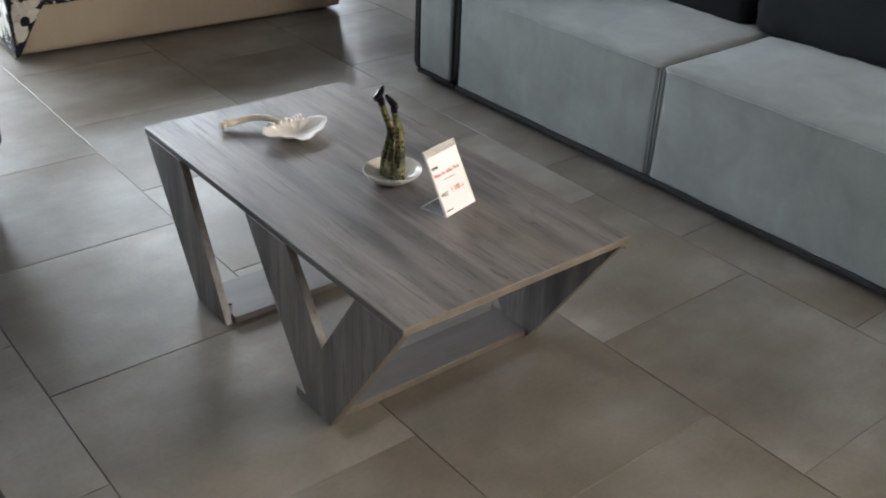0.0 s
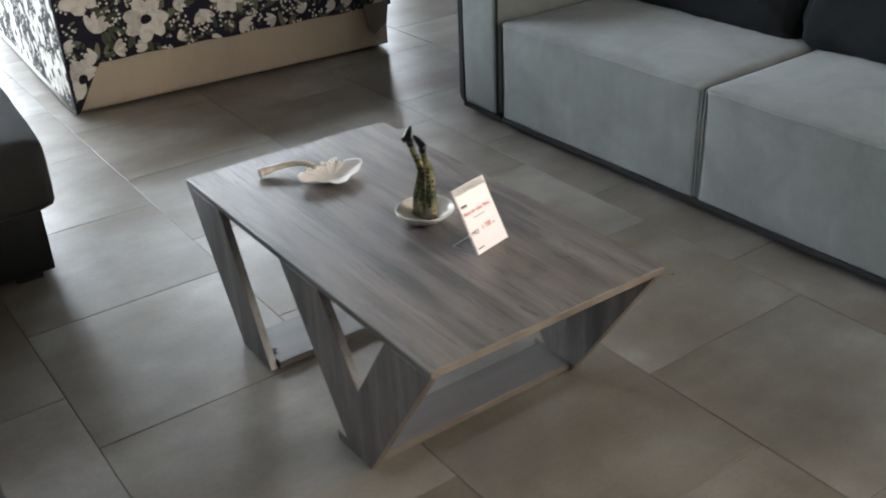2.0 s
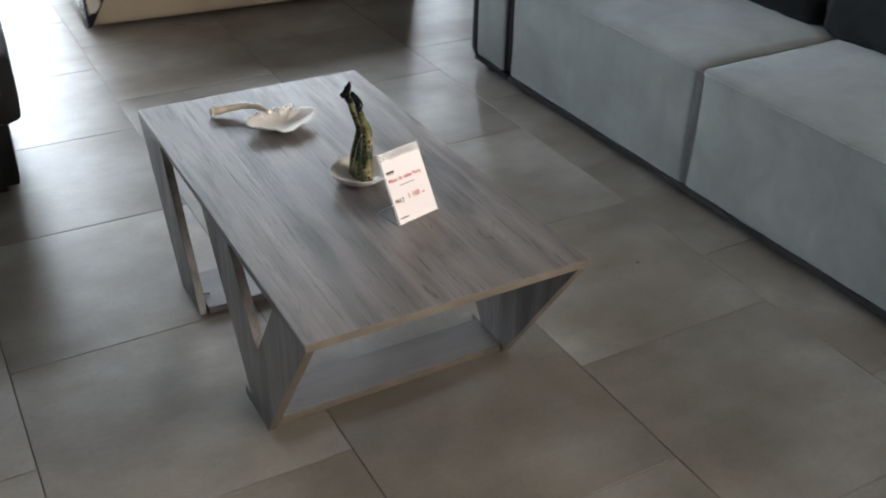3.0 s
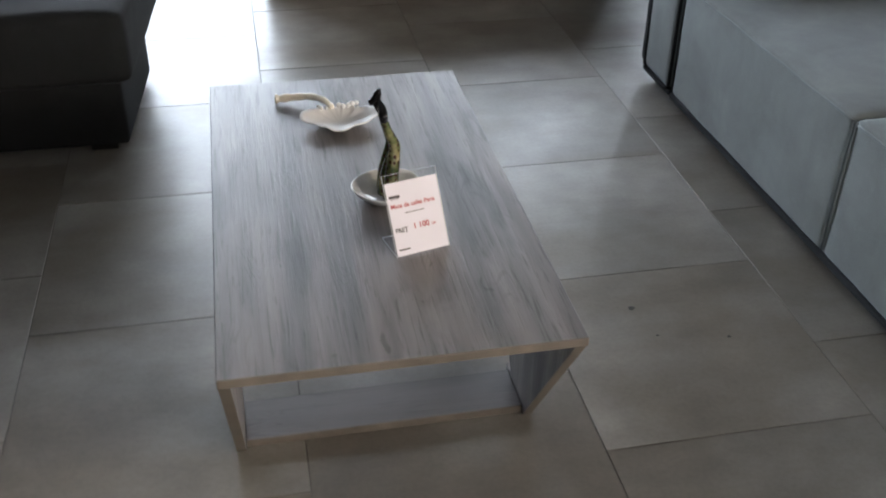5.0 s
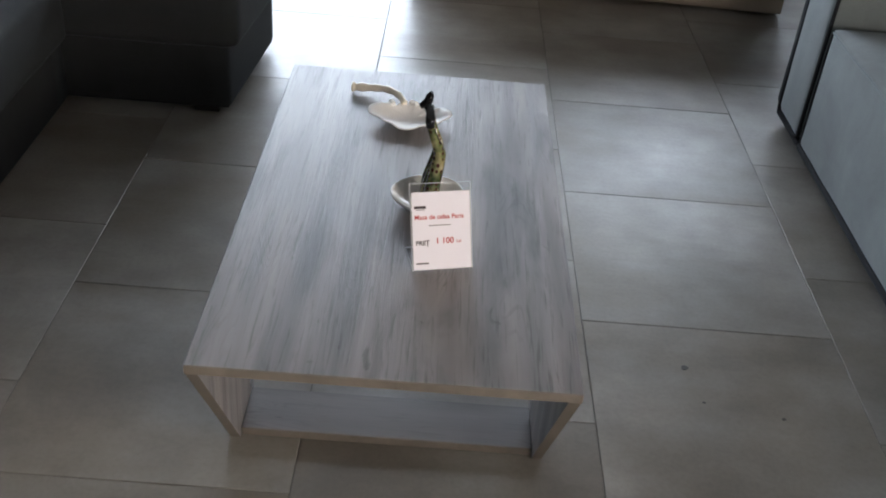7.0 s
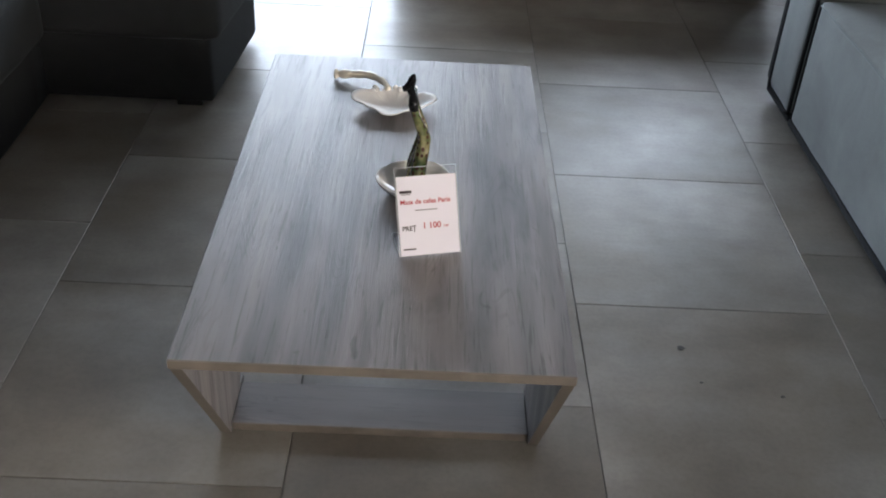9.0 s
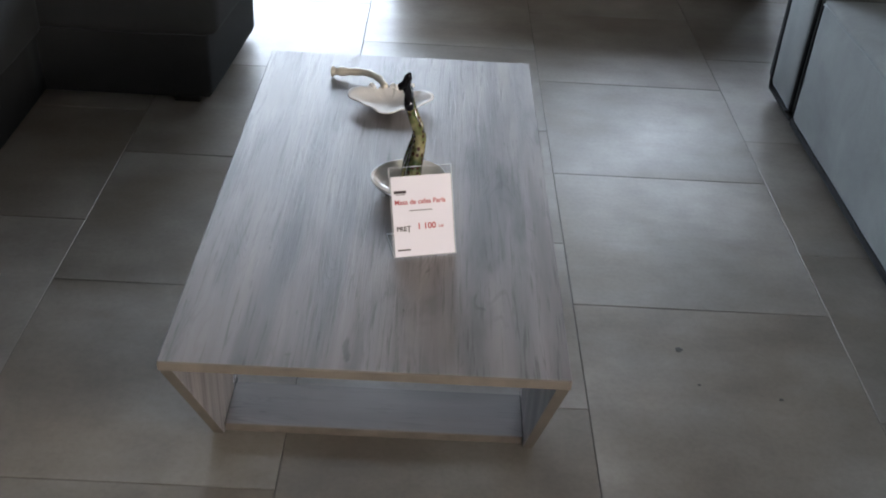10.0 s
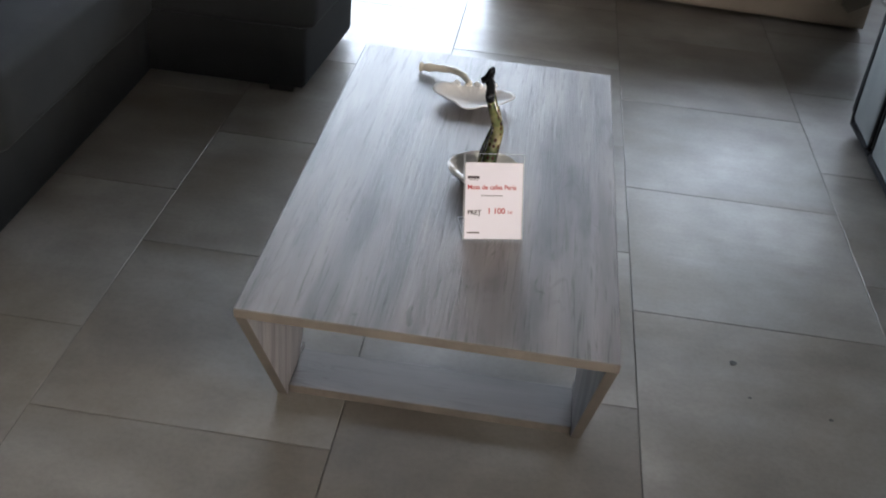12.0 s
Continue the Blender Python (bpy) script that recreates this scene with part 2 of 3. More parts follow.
POLISHED = plain("polished_acrylic_edge", (0.72, 0.74, 0.76), 0.15, vary=0.05, relief=0)
PAPER = plain("white_paper", (0.85, 0.82, 0.885), 0.45, vary=0.02, scale=12, grain=300, relief=0.05)
RED = plain("red_ink", (0.48, 0.035, 0.045), 0.6, vary=0.05, relief=0)
INK = plain("dark_ink", (0.045, 0.03, 0.035), 0.6, vary=0.05, relief=0)
PORCELAIN = glaze("white_glazed_porcelain", (0.76, 0.75, 0.73), 0.1)
SHELLWHITE = plain("off_white_bisque", (0.93, 0.92, 0.90), 0.6, vary=0.03, scale=40, grain=220, relief=0.2)
BONE = glaze("cream_ceramic", (0.80, 0.74, 0.62), 0.45, 0.10, 45)
STOCKING = stocking()
GLOSSBLACK = glaze("black_glaze", (0.006, 0.006, 0.007), 0.12)


# ---- mesh tools ----
def part(name, bm, materials, parent=None, label="", smooth=False):
    me = bpy.data.meshes.new(name)
    bm.normal_update()
    bm.to_mesh(me)
    bm.free()
    for m in materials if isinstance(materials, (list, tuple)) else [materials]:
        me.materials.append(m)
    if smooth:
        me.polygons.foreach_set("use_smooth", [True] * len(me.polygons))
    ob = new(name, me)
    if parent:
        ob.parent = parent
    return tagged(ob, label)


def thing(name, at, label, category, group="", kind="", turn=0.0):
    ob = new(name)
    ob.matrix_world = pose(*at, 0, 0, turn)
    ob.empty_display_size = 0.1
    return tagged(ob, label, category, group, kind)


def box(x0, x1, y0, y1, z0, z1, bevel=0.0, segments=2, bm=None):
    own = bmesh.new()
    bmesh.ops.create_cube(own, size=1)
    for v in own.verts:
        v.co = Vector(((x0 + x1) / 2 + v.co.x * (x1 - x0), (y0 + y1) / 2 + v.co.y * (y1 - y0), (z0 + z1) / 2 + v.co.z * (z1 - z0)))
    if bevel:
        bmesh.ops.bevel(own, geom=list(own.edges), offset=bevel, segments=segments, profile=0.6, affect="EDGES")
    if bm is None:
        return own
    tmp = bpy.data.meshes.new("tmp")
    own.to_mesh(tmp)
    own.free()
    bm.from_mesh(tmp)
    bpy.data.meshes.remove(tmp)
    return bm


def slab(outline, axis, a, b, bevel=0.0008):
    """A flat panel: an outline of two coordinates, given thickness along axis from a to b."""
    bm = bmesh.new()

    def at(u, v, w):
        c = [u, v]
        c.insert(axis, w)
        return Vector(c)
    low = [bm.verts.new(at(u, v, a)) for u, v in outline]
    high = [bm.verts.new(at(u, v, b)) for u, v in outline]
    bm.faces.new(low), bm.faces.new(high)
    for k in range(len(outline)):
        j = (k + 1) % len(outline)
        bm.faces.new((low[k], low[j], high[j], high[k]))
    bmesh.ops.recalc_face_normals(bm, faces=bm.faces)
    if bevel:
        bmesh.ops.bevel(bm, geom=list(bm.edges), offset=bevel, segments=1, affect="EDGES")
    return bm


def cushion(x0, x1, y0, y1, z0, z1, r=0.03, puff=0.012, n=14, wrinkle=0.003, seed=0.0, top_only=False):
    """An upholstered block: rounded edges, faces a little swollen, faint creases."""
    bm = bmesh.new()
    bmesh.ops.create_cube(bm, size=2)
    bmesh.ops.subdivide_edges(bm, edges=list(bm.edges), cuts=n, use_grid_fill=True)
    half = Vector(((x1 - x0) / 2, (y1 - y0) / 2, (z1 - z0) / 2))
    mid = Vector(((x0 + x1) / 2, (y0 + y1) / 2, (z0 + z1) / 2))
    for v in bm.verts:
        u = v.co.copy()
        for k in range(3):
            u[k] = math.copysign(abs(u[k]) ** 0.6, u[k])
        p = Vector((u[0] * half[0], u[1] * half[1], u[2] * half[2]))
        core = Vector([max(-(half[k] - r), min(half[k] - r, p[k])) for k in range(3)])
        d = p - core
        out = core + (d.normalized() * r if d.length > 1e-6 else d)
        for k in range(3):
            if abs(abs(u[k]) - 1) < 1e-4:
                i, j = (k + 1) % 3, (k + 2) % 3
                swell = puff * (1 - u[i] ** 4) * (1 - u[j] ** 4)
                if top_only and not (k == 2 and u[k] > 0):
                    swell *= 0.35
                out[k] += math.copysign(swell, u[k])
        q = out + mid
        w = noise.noise(q * 7 + Vector((seed, seed, seed))) * wrinkle + noise.noise(q * 19 + Vector((seed, 3, 1))) * wrinkle * 0.5
        v.co = q + (d.normalized() if d.length > 1e-6 else Vector((0, 0, 1))) * w
    bmesh.ops.recalc_face_normals(bm, faces=bm.faces)
    return bm


def tube(points, radius, sides=8, closed=False, bm=None):
    """A round bar along points; radius may be a number or one per point."""
    bm = bm or bmesh.new()
    pts = [Vector(p) for p in points]
    rings, up = [], Vector((0.31, 0.17, 0.93)).normalized()
    for k, p in enumerate(pts):
        a = pts[k - 1] if (k or closed) else p
        b = pts[(k + 1) % len(pts)] if (k < len(pts) - 1 or closed) else p
        d = (b - a).normalized()
        s = d.cross(up).normalized()
        t = d.cross(s)
        up = -t if t.dot(up) < 0 else t
        t = up
        s = t.cross(d)
        r = radius[k] if isinstance(radius, (list, tuple)) else radius
        rings.append([bm.verts.new(p + (s * math.cos(2 * math.pi * i / sides) + t * math.sin(2 * math.pi * i / sides)) * r) for i in range(sides)])
    for k in range(len(rings) - (0 if closed else 1)):
        a, b = rings[k], rings[(k + 1) % len(rings)]
        for i in range(sides):
            j = (i + 1) % sides
            bm.faces.new((a[i], a[j], b[j], b[i]))
    if not closed:
        bm.faces.new(rings[0][::-1]), bm.faces.new(rings[-1])
    bmesh.ops.recalc_face_normals(bm, faces=bm.faces)
    return bm


def smooth_path(points, steps=6):
    """A softly bending line through the points."""
    pts = [Vector(p) for p in points]
    out = []
    for k in range(len(pts) - 1):
        p0, p1, p2, p3 = pts[max(0, k - 1)], pts[k], pts[k + 1], pts[min(len(pts) - 1, k + 2)]
        for i in range(steps):
            t = i / steps
            out.append(0.5 * (2 * p1 + (p2 - p0) * t + (2 * p0 - 5 * p1 + 4 * p2 - p3) * t * t + (3 * p1 - p0 - 3 * p2 + p3) * t ** 3))
    return out + [pts[-1]]


# ---- room ----
def pierced_wall(name, at, x, end, openings, label):
    """A wall along its own x, 0.2 thick, with its openings."""
    bm, t = bmesh.new(), 0.2
    for x0, x1, z0, z1 in openings:
        box(x, x0, 0, t, -0.12, RZ1, bm=bm)
        box(x0, x1, 0, t, -0.12, z0, bm=bm)
        box(x0, x1, 0, t, z1, RZ1, bm=bm)
        x = x1
    box(x, end, 0, t, -0.12, RZ1, bm=bm)
    tagged(part(name, bm, WALL), label, "wall", kind="structure").matrix_world = at


def window(name, at, opening, panes):
    wx0, wx1, wz0, wz1 = opening
    win = thing(name, (0, 0, 0), "unseen grey-framed window put in as a source of light", "window", kind="structure")
    win.matrix_world = at @ pose(0, 0.08, 0)
    fr = bmesh.new()
    y0, y1 = -0.03, 0.03
    for x0, x1, z0, z1 in ((wx0, wx1, wz0, wz0 + 0.06), (wx0, wx1, wz1 - 0.06, wz1), (wx0, wx0 + 0.06, wz0 + 0.06, wz1 - 0.06), (wx1 - 0.06, wx1, wz0 + 0.06, wz1 - 0.06)):
        box(x0, x1, y0, y1, z0, z1, 0.004, 1, fr)
    part("window_frame", fr, ALU, win)
    step = (wx1 - wx0) / panes
    for k in range(panes):
        a = wx0 + k * step
        if k:
            part("mullion", box(a - 0.03, a + 0.03, y0, y1, wz0 + 0.06, wz1 - 0.06, 0.004, 1), ALU, win)
        pane = part("pane", box(a + 0.03, a + step - 0.03, -0.004, 0.004, wz0 + 0.06, wz1 - 0.06), PANE, win)
        pane.visible_shadow = False


def room():
    floor = part("floor", box(RX0, RX1, RY0, WALL_Y, -0.12, -0.0025), GROUT)
    tagged(floor, "large concrete-look floor tiles in warm grey", "floor", kind="structure")
    t = 0.2
    tagged(part("wall_west", box(RX0 - t, RX0, RY0 - t, WALL_Y + t, -0.12, RZ1), WALL), "unseen plain wall, toned dark to cut bounced light", "wall", kind="structure")
    pierced_wall("wall_south", SOUTH, -RX1, -RX0, [SOUTH_OWN], "unseen grey wall with an added opening for warm fill light")
    pierced_wall("wall_north", NORTH, RX0, RX1, NORTH_OPENINGS, "unseen grey wall with tall shop windows, toned dark to cut bounced light")
    pierced_wall("wall_east", EAST, -WALL_Y - t, -RY0 + t, [EAST_OWN], "unseen grey wall with an added opening for warm fill light")
    tagged(part("ceiling", box(RX0 - t, RX1 + t, RY0 - t, WALL_Y + t, RZ1, RZ1 + 0.15), CEILING), "unseen plain ceiling, toned dark to cut bounced light", "ceiling", kind="structure")
    window("window_1", NORTH, NORTH_OPENINGS[0], 2)
    window("window_3", NORTH, NORTH_OPENINGS[1], 1)
    # The east and south windows only house the added fill lamps.
    window("fill_window_2", EAST, EAST_OWN, 2)
    window("window_4", NORTH, NORTH_OPENINGS[2], 1)
    window("fill_window_5", SOUTH, SOUTH_OWN, 2)
    return floor


FLOOR = room()


# ---- coffee table ----
def banded(bm, faces_wood=0):
    """Slot 1 (edge band) on the narrow faces that look towards the near end."""
    bm.normal_update()
    for f in bm.faces:
        if f.normal.y < -0.5 and abs(f.normal.x) < 0.5 and f.calc_center_median().y < 0.28:
            f.material_index = 1
    return bm


TX, TL, TH, TT, PT = 0.318, 1.156, 0.422, 0.019, 0.022


def coffee_table():
    tb = thing("coffee_table", (0, 0, 0), "grey wood laminate coffee table on slanted V-shaped panel legs", "coffee table")
    part("tabletop", banded(box(-TX, TX, 0, TL, TH - TT, TH, 0.0018, 1)), [TOPWOOD, EDGE], tb, "grey streaked laminate top with tan edge band")
    z = TH - TT - 0.0008
    vee = [(0.004, z), (0.166, z), (0.299, 0.200), (0.437, z), (0.618, z), (0.372, 0.026), (0.414, 0.026), (0.414, 0.0), (0.268, 0.0)]
    back = [(0.955, z), (TL - 0.004, z), (0.922, 0.0), (0.762, 0.0)]
    for side in (-1, 1):
        a, b = sorted((side * (TX - 0.001), side * (TX - PT)))
        part("v_leg", banded(slab(vee, 0, a, b)), [LEGWOOD, EDGE], tb, "V-shaped side panel")
        part("slanted_leg", banded(slab(back, 0, a, b)), [LEGWOOD, EDGE], tb, "slanted side panel")
    inner = TX - PT - 0.0008
    part("base_shelf", banded(box(-inner, inner, 0.272, 0.394, 0.003, 0.023, 0.0015, 1)), [SHELFWOOD_SHADED, EDGE], tb)
    part("base_shelf", banded(box(-inner, inner, 0.752, 0.926, 0.003, 0.023, 0.0015, 1)), [SHELFWOOD_SHADED, EDGE], tb)


coffee_table()


# ---- price stand ----
def price_stand():
    bl, br = Vector((0.028, 0.299)), Vector((0.139, 0.326))
    turn = math.degrees(math.atan2(br.y - bl.y, br.x - bl.x))
    st = thing("price_stand", ((bl.x + br.x) / 2, (bl.y + br.y) / 2, TH), "clear acrylic tilted price stand with printed paper card", "sign", turn=turn)
    w, h, lean, t = 0.1125, 0.160, radians(28), 0.0025
    rise = Matrix.Rotation(-lean, 4, "X")
    holder = box(-w / 2, w / 2, 0.0, t, 0.0, h, 0.0006, 1)
    bmesh.ops.transform(holder, matrix=rise, verts=holder.verts)
    box(-w / 2, w / 2, 0.001, 0.076, 0.0004, 0.0004 + t, 0.0006, 1, holder)
    holder = part("holder", holder, ACRYLIC, st, "clear acrylic holder")
    holder.visible_shadow = False
    for x in (-w / 2, w / 2):
        e = box(x - 0.0004, x + 0.0004, -0.0002, t, 0.0, h)
        bmesh.ops.transform(e, matrix=rise, verts=e.verts)
        part("polished_edge", e, POLISHED, holder)
        part("polished_edge", box(x - 0.0004, x + 0.0004, 0.001, 0.076, 0.0003, 0.003), POLISHED, holder)
    e = box(-w / 2, w / 2, -0.0002, t, h - 0.0004, h + 0.0004)
    bmesh.ops.transform(e, matrix=rise, verts=e.verts)
    part("polished_edge", e, POLISHED, holder)
    part("polished_edge", box(-w / 2, w / 2, 0.0756, 0.0764, 0.0003, 0.003), POLISHED, holder)
    card = box(-w / 2 + 0.002, w / 2 - 0.002, -0.0012, -0.0004, 0.002, 0.144)
    bmesh.ops.transform(card, matrix=rise, verts=card.verts)
    card = part("card", card, PAPER, st, "white printed price card")

    def write(text, x, z, size, ink, weight=0.0):
        cu = bpy.data.curves.new("lettering", "FONT")
        cu.body, cu.size, cu.offset = text, size, weight
        tmp = bpy.data.objects.new("lettering", cu)
        scene.collection.objects.link(tmp)
        me = bpy.data.meshes.new_from_object(tmp.evaluated_get(bpy.context.evaluated_depsgraph_get()))
        bpy.data.objects.remove(tmp)
        me.transform(rise @ pose(x, -0.0016, z, 90, 0, 0))
        me.materials.append(ink)
        me.name = "lettering"
        ob = new("lettering", me)
        ob.parent = card

    def bar(x0, x1, z0, z1, ink):
        b = box(x0, x1, -0.0018, -0.0014, z0, z1)
        bmesh.ops.transform(b, matrix=rise, verts=b.verts)
        part("print_bar", b, ink, card)
    write("Masa de cafea Paris", -0.050, 0.0945, 0.0118, RED, 0.00022)
    write("PREȚ", -0.049, 0.0475, 0.0115, INK, 0.0003)
    write("1 100", -0.012, 0.0495, 0.0150, RED, 0.0003)
    write("Lei", 0.027, 0.050, 0.0075, RED, 0.0001)
    bar(-0.050, -0.028, 0.1140, 0.1190, INK)
    bar(-0.047, -0.030, 0.1115, 0.1125, INK)
    bar(-0.024, 0.017, 0.0823, 0.0835, INK)
    bar(-0.049, -0.026, 0.0125, 0.0150, INK)


price_stand()


# ---- ornaments on the table ----
def bowl():
    """A low oval bowl, turned from a profile of its wall."""
    prof = [(0.0, 0.006), (0.032, 0.007), (0.052, 0.013), (0.068, 0.025), (0.0725, 0.0315), (0.0745, 0.031), (0.072, 0.025), (0.057, 0.010), (0.038, 0.001), (0.0, 0.0)]
    bm, n = bmesh.new(), 48
    rings = []
    for r, z in prof:
        if r == 0:
            rings.append([bm.verts.new((0, 0, z))])
        else:
            rings.append([bm.verts.new((r * math.cos(a) * (1 + 0.012 * math.sin(3 * a)), r * 0.96 * math.sin(a), z + 0.0012 * math.sin(2 * a + 1) * (z > 0.02)))
                          for a in [2 * math.pi * k / n for k in range(n)]])
    for a, b in zip(rings, rings[1:]):
        for k in range(n):
            j = (k + 1) % n
            if len(a) == 1:
                bm.faces.new((a[0], b[k], b[j]))
            elif len(b) == 1:
                bm.faces.new((a[k], b[0], a[j]))
            else:
                bm.faces.new((a[k], b[k], b[j], a[j]))
    bmesh.ops.recalc_face_normals(bm, faces=bm.faces)
    ob = part("bowl", bm, PORCELAIN, label="small shallow white glazed oval bowl on the coffee table", smooth=True)
    ob.matrix_world = pose(0.044, 0.531, TH, 0, 0, 20)
    tagged(ob, category="bowl")


def figurine():
    """A plain glazed ornament: two upright crossed forms with black tips."""
    bm = bmesh.new()

    def limb(pts, radii):
        tube(smooth_path(pts, 5), [radii[min(len(radii) - 1, k // 5)] + (radii[min(len(radii) - 1, k // 5 + 1)] - radii[min(len(radii) - 1, k // 5)]) * (k % 5) / 5 for k in range(5 * (len(pts) - 1) + 1)], 14, bm=bm)
    limb([(0.000, 0.026, 0.0), (0.004, 0.026, 0.045), (0.016, 0.027, 0.098), (0.017, 0.030, 0.116), (0.005, 0.036, 0.152), (-0.003, 0.041, 0.182)], [0.0150, 0.0148, 0.0115, 0.0108, 0.0080, 0.0066])
    limb([(0.008, -0.018, 0.0), (0.012, -0.013, 0.045), (0.020, -0.002, 0.098), (0.020, -0.001, 0.118), (0.007, -0.005, 0.152), (-0.002, -0.008, 0.182)], [0.0165, 0.0155, 0.0125, 0.0118, 0.0084, 0.0068])
    limb([(0.004, 0.006, 0.0), (0.007, 0.007, 0.03), (0.012, 0.010, 0.07), (0.017, 0.013, 0.096)], [0.0210, 0.0195, 0.0130, 0.0070])
    skin = len(bm.faces)
    # heeled tips: one upright, one laid across towards it
    limb([(-0.002, 0.040, 0.176), (-0.006, 0.041, 0.190), (-0.009, 0.041, 0.197)], [0.0080, 0.0100, 0.006])
    limb([(-0.023, 0.043, 0.192), (-0.016, 0.042, 0.196), (-0.009, 0.040, 0.204), (-0.006, 0.037, 0.216), (-0.003, 0.034, 0.227)], [0.0062, 0.0080, 0.0092, 0.0080, 0.0025])
    limb([(-0.001, -0.008, 0.174), (-0.002, -0.009, 0.186), (-0.003, -0.008, 0.192)], [0.0080, 0.0098, 0.006])
    limb([(0.000, -0.016, 0.184), (-0.002, -0.009, 0.191), (-0.003, 0.006, 0.199), (-0.005, 0.021, 0.208)], [0.0062, 0.0095, 0.0080, 0.0030])
    for k, f in enumerate(bm.faces):
        f.material_index = 0 if k < skin else 1
    ob = part("figurine", bm, [STOCKING, GLOSSBLACK], label="glossy green patterned ceramic ornament with black tips, standing in a bowl", smooth=True)
    ob.matrix_world = pose(0.041, 0.531, TH + 0.0075, 0, 0, 0)
    tagged(ob, category="figurine")


def ornamental_dish():
    dish = thing("ornamental_dish", (-0.014, 0.888, TH), "off-white ceramic dish with ruffled rim and knobbly cream handle", "dish")
    bm, n, m = bmesh.new(), 72, 12

    def rim(a):
        """Reach of the rim: wide to both sides, flatter to the front, torn at the back."""
        c, s = math.cos(a), math.sin(a)
        r = (abs(c / 0.097) ** 1.5 + abs(s / (0.070 if s > 0 else 0.066)) ** 1.5) ** (-1 / 1.5)
        r *= 1 + 0.03 * math.sin(3 * a + 0.4) + 0.015 * math.sin(7 * a) + 0.012 * math.sin(13 * a + 2)
        return r * (0.86 + 0.05 * math.sin(23 * a) + 0.04 * math.sin(37 * a + 1) if s > 0.55 else 1.0)

    def height(a, u):
        c, s = math.cos(a), math.sin(a)
        lift = 0.019 + 0.004 * math.cos(2 * a) + 0.0026 * math.sin(5 * a + 0.8) + 0.0008 * math.sin(11 * a)
        if s > 0.55:
            return 0.004 + lift * u ** 2.2 + 0.003 * math.sin(29 * a) * u ** 8
        return 0.004 + lift * u ** 2.2
    layers = []
    for off in (0.0035, 0.0):
        rows = []
        for i in range(1, m + 1):
            u = i / m
            rows.append([bm.verts.new((rim(a) * u * math.cos(a), rim(a) * u * math.sin(a), height(a, u) + off - 0.003)) for a in [2 * math.pi * k / n for k in range(n)]])
        mid = bm.verts.new((0, 0, 0.001 + off))
        for k in range(n):
            bm.faces.new((mid, rows[0][k], rows[0][(k + 1) % n]))
        for a, b in zip(rows, rows[1:]):
            for k in range(n):
                bm.faces.new((a[k], b[k], b[(k + 1) % n], a[(k + 1) % n]))
        layers.append(rows[-1])
    for k in range(n):
        bm.faces.new((layers[0][k], layers[1][k], layers[1][(k + 1) % n], layers[0][(k + 1) % n]))
    bmesh.ops.recalc_face_normals(bm, faces=bm.faces)
    part("dish_body", bm, SHELLWHITE, dish, "off-white ruffled dish", True)
    pts = smooth_path([(-0.012, 0.052, 0.020), (-0.030, 0.085, 0.026), (-0.060, 0.115, 0.024), (-0.100, 0.130, 0.018), (-0.132, 0.136, 0.014), (-0.146, 0.138, 0.013)], 6)
    rad = [0.0072 + 0.0032 * (k / (len(pts) - 1)) + 0.0007 * math.sin(k * 1.3) + 0.0022 * max(0, k - 24) / 6 for k in range(len(pts))]
    last = len(rad) - 1
    for k in range(last + 1):
        d = last - k
        rad[k] += 0.0022 * math.exp(-((d - 2.5) / 1.2) ** 2) - 0.0026 * math.exp(-((d - 5.2) / 1.0) ** 2) + 0.0018 * math.exp(-((d - 8.0) / 1.5) ** 2)
    rad[-1], rad[-2], rad[0] = 0.004, 0.0100, 0.006
    handle = part("handle", tube(pts, rad, 12), BONE, dish, "cream knobbly handle", True)
    for k in range(7):
        a = random.uniform(0.3, 2.8)
        bm = bmesh.new()
        bmesh.ops.create_icosphere(bm, subdivisions=2, radius=0.0045 + 0.003 * random.random())
        for v in bm.verts:
            v.co *= 1 + 0.25 * noise.noise(v.co * 300 + Vector((k, 0, 0)))
        c = Vector((0.055 * math.cos(a) * (0.9 + 0.2 * random.random()), 0.042 + 0.016 * random.random(), 0.020 + 0.006 * random.random()))
        bmesh.ops.translate(bm, vec=c, verts=bm.verts)
        part("ceramic_bud", bm, SHELLWHITE, dish, smooth=True)


bowl()
figurine()
ornamental_dish()


